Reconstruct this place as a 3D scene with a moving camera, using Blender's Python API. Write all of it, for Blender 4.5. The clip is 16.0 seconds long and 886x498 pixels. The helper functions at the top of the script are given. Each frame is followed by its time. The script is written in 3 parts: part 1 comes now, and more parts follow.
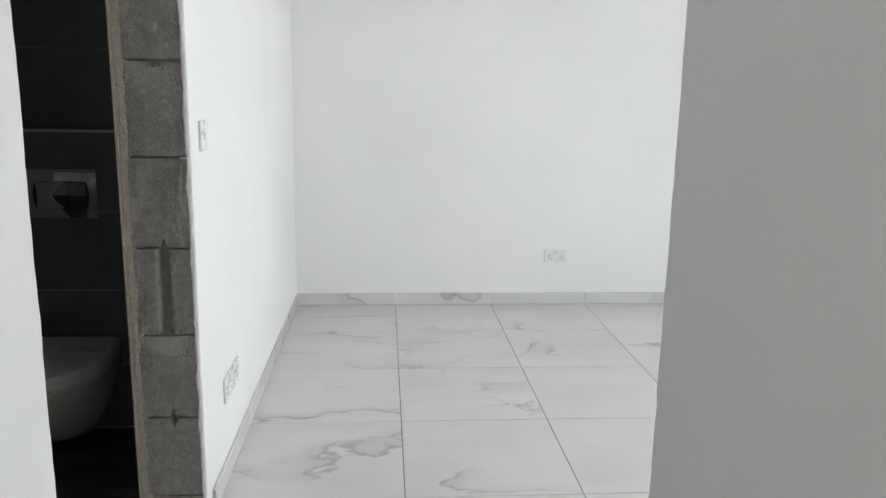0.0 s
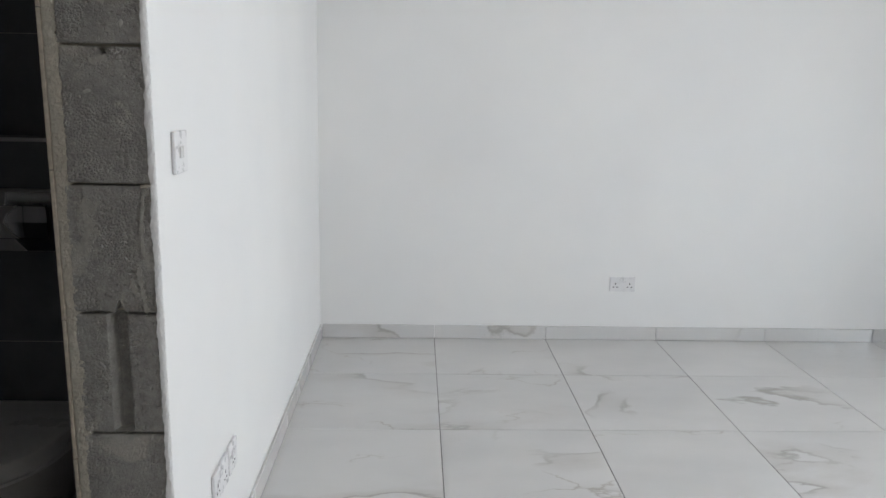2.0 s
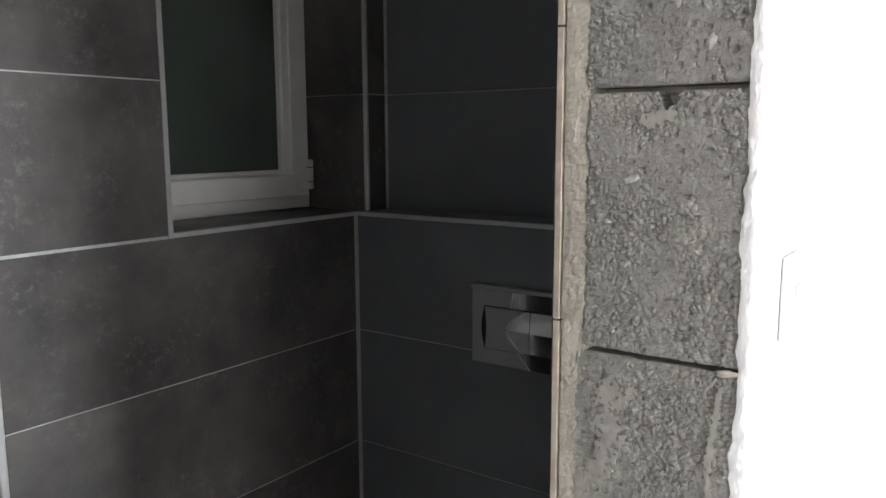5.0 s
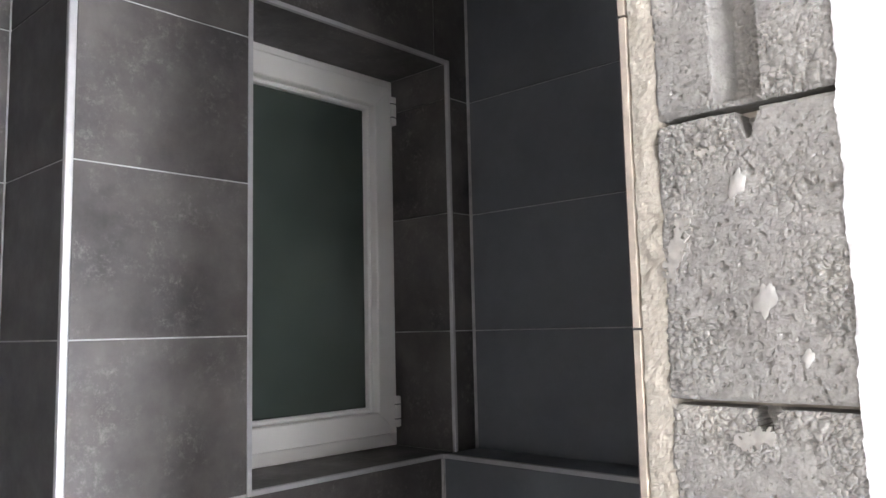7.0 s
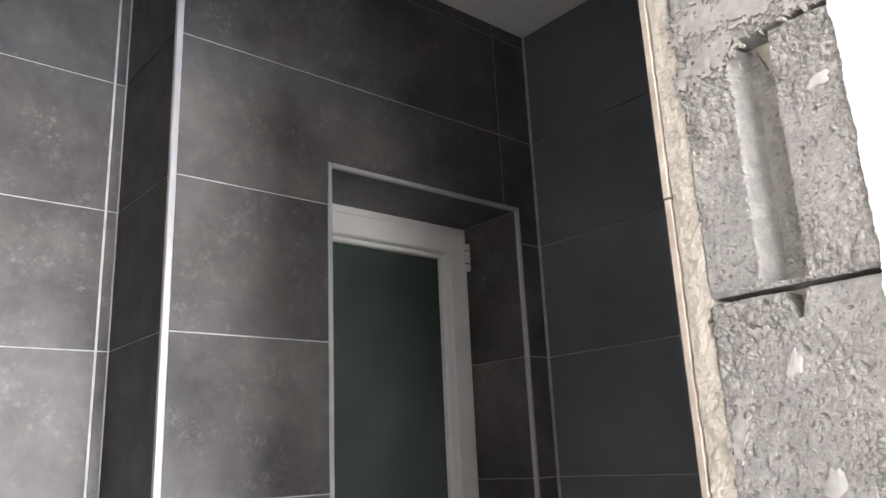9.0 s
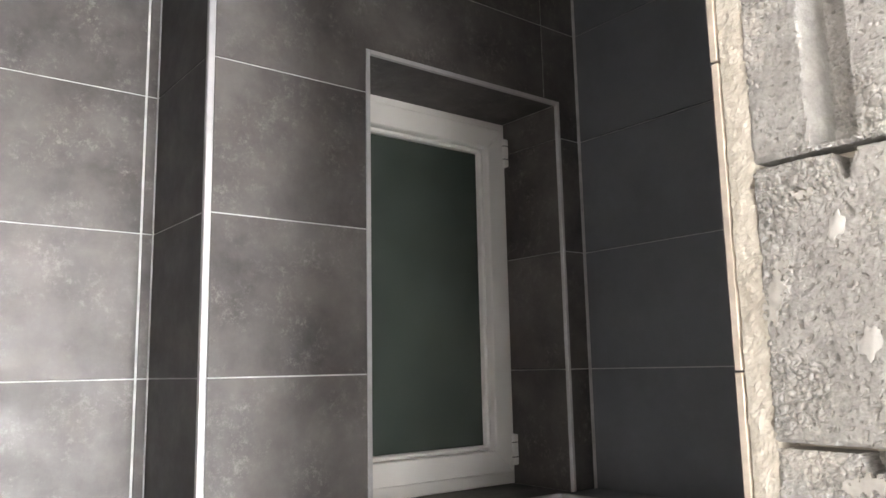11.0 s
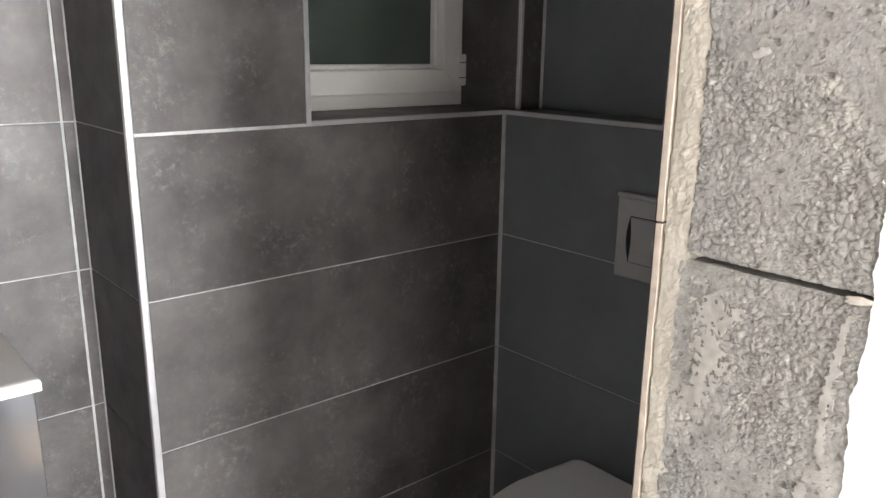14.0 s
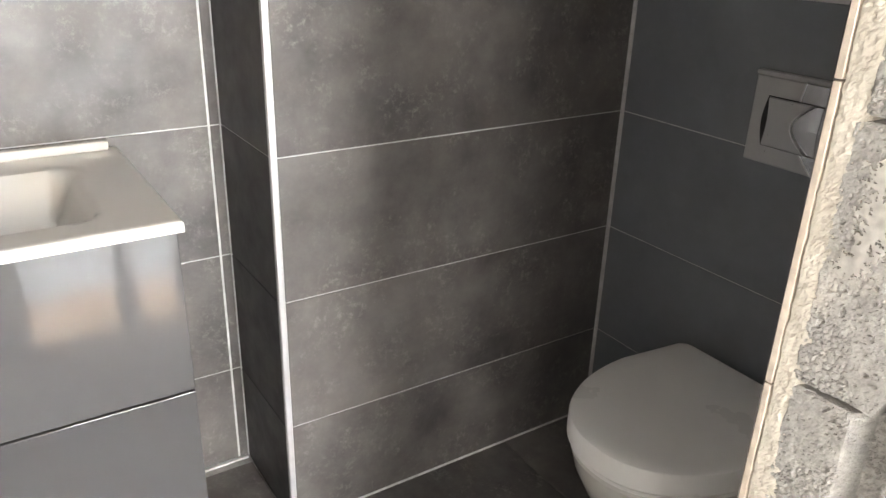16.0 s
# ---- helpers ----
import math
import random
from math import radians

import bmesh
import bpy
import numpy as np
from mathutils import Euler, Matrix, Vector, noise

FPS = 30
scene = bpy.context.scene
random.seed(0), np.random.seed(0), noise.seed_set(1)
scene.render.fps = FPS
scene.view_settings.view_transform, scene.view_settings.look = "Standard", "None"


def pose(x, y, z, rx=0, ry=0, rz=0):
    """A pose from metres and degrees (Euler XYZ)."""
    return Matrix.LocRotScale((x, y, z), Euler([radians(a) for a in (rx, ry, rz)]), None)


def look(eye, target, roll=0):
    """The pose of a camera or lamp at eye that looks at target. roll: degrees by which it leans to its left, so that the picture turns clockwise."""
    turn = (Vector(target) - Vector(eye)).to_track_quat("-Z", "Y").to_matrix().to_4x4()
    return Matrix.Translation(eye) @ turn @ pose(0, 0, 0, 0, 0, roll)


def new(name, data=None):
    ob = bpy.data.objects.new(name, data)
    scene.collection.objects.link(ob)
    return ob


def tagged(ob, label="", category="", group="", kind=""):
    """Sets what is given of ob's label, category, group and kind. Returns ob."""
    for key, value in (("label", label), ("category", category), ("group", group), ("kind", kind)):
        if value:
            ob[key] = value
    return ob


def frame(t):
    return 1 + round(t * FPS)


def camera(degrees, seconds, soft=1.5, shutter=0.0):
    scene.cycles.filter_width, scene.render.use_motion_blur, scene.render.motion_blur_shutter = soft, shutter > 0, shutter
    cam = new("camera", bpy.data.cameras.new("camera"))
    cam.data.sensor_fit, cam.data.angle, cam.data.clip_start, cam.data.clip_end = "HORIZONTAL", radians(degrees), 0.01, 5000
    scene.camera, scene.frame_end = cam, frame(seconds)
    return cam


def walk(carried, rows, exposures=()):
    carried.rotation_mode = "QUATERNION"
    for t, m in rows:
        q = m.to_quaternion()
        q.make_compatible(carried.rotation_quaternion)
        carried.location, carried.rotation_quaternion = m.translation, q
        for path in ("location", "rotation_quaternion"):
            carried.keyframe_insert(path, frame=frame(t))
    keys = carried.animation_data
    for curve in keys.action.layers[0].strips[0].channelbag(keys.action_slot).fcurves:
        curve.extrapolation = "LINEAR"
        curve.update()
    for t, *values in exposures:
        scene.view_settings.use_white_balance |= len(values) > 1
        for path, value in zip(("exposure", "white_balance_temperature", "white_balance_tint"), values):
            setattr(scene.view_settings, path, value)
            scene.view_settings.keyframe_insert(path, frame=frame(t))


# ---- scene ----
cam = camera(59.9, 16.0)
PATH = [
    (0, (0.538, -2.202, 1.321), (0.691, -0.25, 0.915), 1.0),
    (0.5, (0.49, -2.056, 1.324), (0.722, -0.112, 0.913), 0.4),
    (1, (0.482, -1.882, 1.318), (0.716, 0.061, 0.907), 0.7),
    (1.5, (0.517, -1.674, 1.324), (0.681, 0.278, 0.919), 1.1),
    (2, (0.505, -1.504, 1.32), (0.575, 0.452, 0.909), 1.2),
    (2.5, (0.428, -1.317, 1.325), (0.335, 0.639, 0.919), 0.8),
    (3, (0.358, -1.191, 1.323), (-0.012, 0.733, 0.923), 0.5),
    (3.5, (0.351, -1.025, 1.336), (-0.321, 0.818, 0.947), 0.4),
    (4, (0.295, -0.916, 1.328), (-0.611, 0.828, 0.954), 0.1),
    (4.2, (0.252, -0.864, 1.327), (-0.723, 0.844, 0.959), -0.0),
    (6.4, (0.133, -0.662, 1.423), (-1.163, 0.861, 1.415), -0.9),
    (6.5, (0.137, -0.662, 1.431), (-1.167, 0.854, 1.452), -1.1),
    (7, (0.158, -0.65, 1.454), (-1.193, 0.81, 1.663), -1.3),
    (7.5, (0.175, -0.65, 1.487), (-1.211, 0.738, 1.877), -1.7),
    (8, (0.204, -0.662, 1.515), (-1.206, 0.652, 2.048), -2.4),
    (10.5, (0.212, -0.666, 1.474), (-1.332, 0.535, 1.889), -1.6),
    (11, (0.202, -0.663, 1.459), (-1.352, 0.558, 1.766), -1.2),
    (11.5, (0.189, -0.649, 1.442), (-1.37, 0.59, 1.626), -0.7),
    (12, (0.192, -0.633, 1.409), (-1.366, 0.618, 1.485), -0.6),
    (12.5, (0.202, -0.632, 1.388), (-1.345, 0.635, 1.34), -0.5),
    (13, (0.206, -0.635, 1.36), (-1.322, 0.642, 1.178), -0.2),
    (13.5, (0.198, -0.619, 1.33), (-1.301, 0.66, 0.99), 0.3),
    (14, (0.191, -0.596, 1.301), (-1.276, 0.664, 0.792), 0.8),
    (14.5, (0.196, -0.599, 1.269), (-1.23, 0.631, 0.597), 1.6),
    (15, (0.194, -0.607, 1.242), (-1.223, 0.562, 0.449), 2.1),
    (15.5, (0.183, -0.633, 1.233), (-1.273, 0.47, 0.417), 2.1),
    (16, (0.167, -0.64, 1.265), (-1.364, 0.376, 0.475), 1.8),
]
# ---- world, light ----
EXPO = [(0.0, -0.5, 7600, 14), (1.5, -0.72, 7550, 15), (2.5, -0.76, 7500, 15), (3.2, -0.6, 7550, 15), (4.2, -0.15, 7650, 15), (6.3, 1.78, 7400, 20), (8.2, 1.8, 7400, 20), (10.3, 2.02, 8050, 19), (13.0, 2.0, 8000, 19), (14.5, 1.66, 7900, 18), (15.5, 1.74, 8100, 19), (16.0, 2.1, 8400, 18)]
walk(cam, [(t, look(eye, target, roll)) for t, eye, target, roll in PATH], EXPO)

world = bpy.data.worlds.new("world")
scene.world = world
world.use_nodes = True
wn = world.node_tree.nodes
sky = wn.new("ShaderNodeTexSky")
sky.sky_type, sky.sun_disc = "NISHITA", False
sky.sun_elevation, sky.sun_rotation = radians(48), radians(310)
wn["Background"].inputs["Strength"].default_value = 0.12
world.node_tree.links.new(sky.outputs[0], wn["Background"].inputs["Color"])

sun = new("sun", bpy.data.lights.new("sun", "SUN"))
sun.data.energy, sun.data.angle, sun.data.color = 3.0, radians(0.5), (1, 0.95, 0.88)
sun.matrix_world = look((-6, 5, 8.7), (0, 0, 0))

# sky below, the sunlit underside of the balcony slab above, at the balcony door and at the added window (y -2.1)
for y, z0, z1, watts, tint in ((0.18, 0.08, 1.70, 82, (0.66, 0.83, 1.0)), (0.18, 1.705, 2.08, 16, (1.0, 0.86, 0.72)), (-2.1, 0.14, 1.70, 27, (0.70, 0.85, 1.0)), (-2.1, 1.705, 2.08, 6, (1.0, 0.86, 0.72))):
    day = new("window_daylight", bpy.data.lights.new("window_daylight", "AREA"))
    day.data.shape, day.data.size, day.data.size_y = "RECTANGLE", 1.2, z1 - z0
    day.data.energy, day.data.color = watts, tint
    day.matrix_world = look((4.3, y, (z0 + z1) / 2), (0, y, (z0 + z1) / 2))

# fill lamp added behind the camera to brighten corridor and block end
hall = new("hall_fill", bpy.data.lights.new("hall_fill", "AREA"))
hall.data.shape, hall.data.size, hall.data.size_y = "RECTANGLE", 0.7, 1.2
hall.data.energy, hall.data.color = 9, (0.9, 0.95, 1.0)
hall.matrix_world = look((0.5, -3.32, 1.5), (0.5, 0, 1.4))


# ---- materials ----
def mat(name, color, rough=0.5, metal=0.0):
    m = bpy.data.materials.new(name)
    m.use_nodes = True
    b = m.node_tree.nodes["Principled BSDF"]
    b.inputs["Base Color"].default_value = (*color, 1)
    b.inputs["Roughness"].default_value = rough
    b.inputs["Metallic"].default_value = metal
    return m


class Nodes:
    """Short ways to wire a node material."""

    def __init__(self, m, per_object=True):
        self.t = m.node_tree
        self.b = self.t.nodes["Principled BSDF"]
        co = self.t.nodes.new("ShaderNodeTexCoord")
        self.co = co.outputs["Object"]
        if per_object:
            info = self.t.nodes.new("ShaderNodeObjectInfo")
            self.rand = info.outputs["Random"]
            mul = self.t.nodes.new("ShaderNodeMath")
            mul.operation = "MULTIPLY"
            mul.inputs[1].default_value = 37.0
            self.wire(self.rand, mul.inputs[0])
            add = self.t.nodes.new("ShaderNodeVectorMath")
            add.operation = "ADD"
            self.wire(self.co, add.inputs[0])
            self.wire(mul.outputs[0], add.inputs[1])
            self.co = add.outputs[0]

    def wire(self, a, b):
        self.t.links.new(a, b)

    def noise(self, scale, detail=4.0, rough=0.55, distortion=0.0):
        n = self.t.nodes.new("ShaderNodeTexNoise")
        n.inputs["Scale"].default_value = scale
        n.inputs["Detail"].default_value = detail
        n.inputs["Roughness"].default_value = rough
        n.inputs["Distortion"].default_value = distortion
        self.wire(self.co, n.inputs["Vector"])
        return n.outputs[0]

    def cells(self, scale):
        n = self.t.nodes.new("ShaderNodeTexVoronoi")
        n.inputs["Scale"].default_value = scale
        self.wire(self.co, n.inputs["Vector"])
        return n.outputs[0]

    def ramp(self, fac, stops):
        r = self.t.nodes.new("ShaderNodeValToRGB")
        els = r.color_ramp.elements
        while len(els) < len(stops):
            els.new(0.5)
        for e, (p, c) in zip(els, stops):
            e.position = p
            e.color = (*c, 1) if isinstance(c, tuple) else (c, c, c, 1)
        self.wire(fac, r.inputs[0])
        return r.outputs[0]

    def mix(self, fac, a, b, kind="MIX"):
        m = self.t.nodes.new("ShaderNodeMix")
        m.data_type, m.blend_type = "RGBA", kind
        for src, sock in ((fac, m.inputs[0]), (a, m.inputs[6]), (b, m.inputs[7])):
            if isinstance(src, tuple):
                sock.default_value = (*src, 1)
            elif isinstance(src, float):
                sock.default_value = src
            else:
                self.wire(src, sock)
        return m.outputs[2]

    def color(self, c):
        self.wire(c, self.b.inputs["Base Color"])

    def rough(self, fac, lo, hi):
        self.wire(self.ramp(fac, [(0.3, lo), (0.7, hi)]), self.b.inputs["Roughness"])

    def bump(self, h, strength, dist):
        n = self.t.nodes.new("ShaderNodeBump")
        n.inputs["Strength"].default_value = strength
        n.inputs["Distance"].default_value = dist
        self.wire(h, n.inputs["Height"])
        self.wire(n.outputs[0], self.b.inputs["Normal"])


def make_paint():
    m = mat("white_plaster_paint", (0.8, 0.8, 0.8), 0.55)
    n = Nodes(m, False)
    n.color(n.mix(n.ramp(n.noise(1.3, 3), [(0.35, 0.0), (0.7, 1.0)]), (0.83, 0.83, 0.83), (0.87, 0.868, 0.86)))
    n.bump(n.noise(160, 3), 0.12, 0.002)
    return m


def make_marble():
    m = mat("marble_floor_tile", (0.7, 0.7, 0.7), 0.12)
    n = Nodes(m)
    turn = n.t.nodes.new("ShaderNodeMapping")
    turn.inputs["Rotation"].default_value = (0, 0, radians(-28))
    turn.inputs["Scale"].default_value = (0.75, 1.5, 1.0)
    n.wire(n.co, turn.inputs[0])
    n.co = turn.outputs[0]
    base = n.mix(n.ramp(n.noise(2.0, 5), [(0.35, 0.0), (0.7, 1.0)]), (0.68, 0.675, 0.67), (0.61, 0.61, 0.61))
    # broad soft smoke beside the veins, long thin veins, short dark threads
    bands = n.noise(1.0, 7, 0.5, 0.35)
    where = n.ramp(n.noise(1.5, 2), [(0.47, 0.0), (0.60, 1.0)])
    smoke = n.ramp(bands, [(0.44, 0.0), (0.497, 0.5), (0.505, 0.0)])
    c = n.mix(n.mix(1.0, smoke, where, "MULTIPLY"), base, (0.48, 0.455, 0.43))
    vein = n.ramp(bands, [(0.490, 0.0), (0.4985, 0.65), (0.502, 0.65), (0.506, 0.0)])
    c = n.mix(n.mix(1.0, vein, where, "MULTIPLY"), c, (0.34, 0.325, 0.30))
    where2 = n.ramp(n.noise(2.4, 2), [(0.55, 0.0), (0.66, 1.0)])
    thread = n.ramp(n.noise(1.5, 7, 0.5, 0.1), [(0.494, 0.0), (0.5, 0.6), (0.506, 0.0)])
    c = n.mix(n.mix(1.0, thread, where2, "MULTIPLY"), c, (0.38, 0.345, 0.30))
    n.color(c)
    n.rough(n.noise(9, 3), 0.012, 0.03)
    n.b.inputs["Specular IOR Level"].default_value = 0.8
    return m


def make_tile(name, dark, light, speck, amount):
    m = mat(name, light, 0.35)
    n = Nodes(m)
    broad = n.ramp(n.noise(2.6, 4, 0.55, 0.4), [(0.38, 0.0), (0.62, 1.0)])
    cloud = n.ramp(n.noise(8.0, 8, 0.68), [(0.33, 0.0), (0.67, 1.0)])
    c = n.mix(n.mix(0.5, broad, cloud), dark, light)
    fleck = n.ramp(n.noise(62, 9, 0.84), [(0.50, 0.0), (0.66, 1.0)])
    spots = n.ramp(n.noise(9, 6, 0.7, 0.3), [(0.46, 0.0), (0.62, amount)])
    n.color(n.mix(n.mix(1.0, fleck, spots, "MULTIPLY"), c, speck))
    n.rough(n.noise(12, 6, 0.65), 0.38, 0.58)
    n.bump(n.noise(60, 6, 0.7), 0.10, 0.002)
    return m


def make_grout():
    m = mat("pale_grout", (0.45, 0.44, 0.43), 0.85)
    n = Nodes(m, False)
    n.color(n.ramp(n.noise(30, 4), [(0.3, 0.42), (0.7, 0.62)]))
    return m


def make_block():
    m = mat("raw_concrete_block", (0.3, 0.3, 0.3), 0.95)
    n = Nodes(m)
    g = n.ramp(n.noise(48, 8, 0.8), [(0.3, (0.24, 0.233, 0.22)), (0.55, (0.36, 0.35, 0.33)), (0.75, (0.49, 0.477, 0.45))])
    stones = n.ramp(n.cells(170), [(0.1, 1.0), (0.6, 0.0)])
    g = n.mix(n.mix(1.0, stones, n.ramp(n.noise(11, 3), [(0.45, 0.0), (0.62, 0.5)]), "MULTIPLY"), g, (0.40, 0.39, 0.365))
    smear = n.ramp(n.noise(8, 5, 0.6, 0.5), [(0.58, 0.0), (0.65, 0.85)])
    n.color(n.mix(smear, g, (0.50, 0.48, 0.435)))
    n.bump(n.mix(0.5, n.noise(520, 6, 0.8), n.ramp(n.cells(330), [(0.0, 1.0), (0.7, 0.0)])), 0.4, 0.003)
    return m


def make_mortar():
    m = mat("rough_render_edge", (0.5, 0.47, 0.42), 0.95)
    n = Nodes(m, False)
    n.color(n.ramp(n.noise(34, 7, 0.7), [(0.3, (0.40, 0.37, 0.31)), (0.6, (0.53, 0.49, 0.42)), (0.8, (0.65, 0.61, 0.54))]))
    n.bump(n.noise(220, 6, 0.75), 0.3, 0.003)
    return m


def make_metal(name, color, lo, hi):
    m = mat(name, color, lo, 1.0)
    n = Nodes(m, False)
    n.rough(n.noise(40, 4), lo, hi)
    return m


def make_soft(name, color, rough, scale, amount):
    m = mat(name, color, rough)
    n = Nodes(m, False)
    dark = tuple(v * (1 - amount) for v in color)
    n.color(n.mix(n.ramp(n.noise(scale, 5), [(0.35, 0.0), (0.7, 1.0)]), dark, color))
    n.rough(n.noise(scale * 1.7, 4), rough * 0.8, rough * 1.2)
    return m


PAINT, MARBLE, TILE, GROUT, BLOCK, MORTAR = make_paint(), make_marble(), make_tile("anthracite_wall_tile", (0.042, 0.0385, 0.0385), (0.152, 0.140, 0.135), (0.23, 0.217, 0.207), 0.85), make_grout(), make_block(), make_mortar()
# paler, bluer and less mottled copy of the wall tile, for the north wall
PALER_TILE = make_tile("paler_wall_tile", (0.122, 0.134, 0.148), (0.172, 0.186, 0.203), (0.21, 0.22, 0.23), 0.3)
# darker copy of the wall tile: shade on the corner return, put into its colour
SHADED_TILE = make_tile("shaded_wall_tile", (0.030, 0.028, 0.029), (0.052, 0.049, 0.050), (0.08, 0.076, 0.076), 0.3)
DAB = make_soft("dried_plaster", (0.56, 0.55, 0.52), 0.9, 60, 0.25)
SMEAR = make_soft("cement_film", (0.47, 0.452, 0.415), 0.92, 90, 0.22)
JOINT = make_soft("grey_floor_joint", (0.22, 0.215, 0.21), 0.9, 30, 0.3)
BISCUIT = make_soft("terracotta_tile_edge", (0.66, 0.57, 0.47), 0.9, 50, 0.3)
ALU = make_soft("satin_aluminium_profile", (0.62, 0.62, 0.63), 0.35, 40, 0.08)
ALU.node_tree.nodes["Principled BSDF"].inputs["Metallic"].default_value = 0.45
CHROME = make_metal("chrome", (0.50, 0.51, 0.53), 0.06, 0.12)
SATIN = make_soft("satin_chrome_plastic", (0.42, 0.42, 0.425), 0.34, 30, 0.05)
SATIN.node_tree.nodes["Principled BSDF"].inputs["Metallic"].default_value = 0.3
WHITE_PVC = make_soft("white_window_plastic", (0.85, 0.84, 0.81), 0.35, 6, 0.05)
SOCKET = make_soft("white_socket_plastic", (0.78, 0.775, 0.785), 0.3, 20, 0.04)
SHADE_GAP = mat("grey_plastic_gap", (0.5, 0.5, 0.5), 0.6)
DARK = mat("dark_slot", (0.01, 0.01, 0.01), 0.8)
CERAMIC = make_soft("white_ceramic", (0.66, 0.645, 0.61), 0.14, 3, 0.03)
SEAT = make_soft("white_toilet_seat", (0.84, 0.83, 0.81), 0.3, 3, 0.04)
GREY_GLOSS = make_soft("glossy_grey_lacquer", (0.075, 0.075, 0.078), 0.03, 3, 0.05)
GREY_GLOSS.node_tree.nodes["Principled BSDF"].inputs["Coat Weight"].default_value = 0.0
ng = Nodes(GREY_GLOSS, False)
ng.bump(ng.noise(38, 3), 0.07, 0.002)
GROUND = make_soft("dry_ground", (0.32, 0.28, 0.22), 0.95, 0.6, 0.35)
FACADE = make_soft("sand_render", (0.62, 0.55, 0.45), 0.9, 4, 0.1)
GLASS = mat("clear_glass", (1, 1, 1), 0.0)
GLASS.node_tree.nodes["Principled BSDF"].inputs["Transmission Weight"].default_value = 1.0
FROST = mat("obscured_green_glass", (0.035, 0.055, 0.045), 0.09)
nf = Nodes(FROST, False)
nf.color(nf.ramp(nf.noise(2.2, 2), [(0.35, (0.050, 0.067, 0.058)), (0.7, (0.090, 0.114, 0.100))]))
nf.bump(nf.noise(45, 2), 0.025, 0.002)


# ---- mesh helpers ----
def mesh_of(name, bm, material):
    bmesh.ops.recalc_face_normals(bm, faces=bm.faces)
    me = bpy.data.meshes.new(name)
    bm.to_mesh(me)
    bm.free()
    me.materials.append(material)
    return me


def part(name, bm, material, parent=None, label="", smooth=False):
    me = mesh_of(name, bm, material)
    if smooth:
        for p in me.polygons:
            p.use_smooth = True
        me.set_sharp_from_angle(angle=radians(38))
    ob = new(name, me)
    if parent:
        ob.parent = parent
    if label:
        ob["label"] = label
    return ob


def thing(name, label, category, group="", kind=""):
    return tagged(new(name), label, category, group, kind)


def add_box(bm, x0, x1, y0, y1, z0, z1, bevel=0.0, seg=1):
    vs = [bm.verts.new((x, y, z)) for x in (x0, x1) for y in (y0, y1) for z in (z0, z1)]
    fs = [bm.faces.new([vs[i] for i in q]) for q in ((0, 1, 3, 2), (4, 6, 7, 5), (0, 4, 5, 1), (2, 3, 7, 6), (0, 2, 6, 4), (1, 5, 7, 3))]
    if bevel:
        es = list({e for f in fs for e in f.edges})
        bmesh.ops.bevel(bm, geom=es, offset=bevel, segments=seg, profile=0.5, affect="EDGES")
    return bm


def box(x0, x1, y0, y1, z0, z1, bevel=0.0, seg=1):
    return add_box(bmesh.new(), x0, x1, y0, y1, z0, z1, bevel, seg)


def structure(name, bm, material, label, category):
    return tagged(part(name, bm, material), label, category, "", "structure")


def prism(points, axis, a, b, bevel=0.0):
    """A polygon of two coordinates, drawn out along axis from a to b (b is the face seen)."""
    bm = bmesh.new()

    def at(p, d):
        q = list(p)
        q.insert("xyz".index(axis), d)
        return bm.verts.new(q)
    lo, hi = [at(p, a) for p in points], [at(p, b) for p in points]
    bm.faces.new(lo)
    top = bm.faces.new(hi)
    for i in range(len(points)):
        j = (i + 1) % len(points)
        bm.faces.new((lo[i], lo[j], hi[j], hi[i]))
    if bevel:
        bmesh.ops.bevel(bm, geom=list(top.edges), offset=bevel, segments=1, affect="EDGES")
    return bm


def rect(u0, u1, v0, v1):
    return [(u0, v0), (u1, v0), (u1, v1), (u0, v1)]


# ---- bedroom and corridor shell ----
H = 2.70          # ceiling
NORTH, EAST = 2.452, 4.0
floor = structure("floor", box(-0.2, 4.2, -3.4, 2.65, -0.12, -0.003), JOINT, "polished white marble-look tiled floor with thin grey joints", "floor")
structure("ceiling", box(-1.8, 4.2, -3.4, 2.65, H + 0.02, H + 0.2), PAINT, "plain white painted ceiling over room and corridor", "ceiling")
structure("wall_north", box(-0.012, 4.2, NORTH, 2.65, -0.003, H + 0.02), PAINT, "smooth white painted bedroom wall", "wall")
structure("wall_south", box(1.2, 4.2, -3.4, -3.2, -0.003, H + 0.02), PAINT, "white painted wall closing the bedroom", "wall")
# unseen end wall; its opening is added for the fill lamp
end = thing("wall_corridor_end", "white painted wall closing the corridor, with an added opening out of view", "wall", "", "structure")
for q in ((-0.2, 0.12, 0, H + 0.02), (0.88, 1.2, 0, H + 0.02), (0.12, 0.88, 0, 0.86), (0.12, 0.88, 2.14, H + 0.02)):
    part("wall_panel", box(q[0], q[1], -3.4, -3.2, q[2], q[3]), PAINT, end)


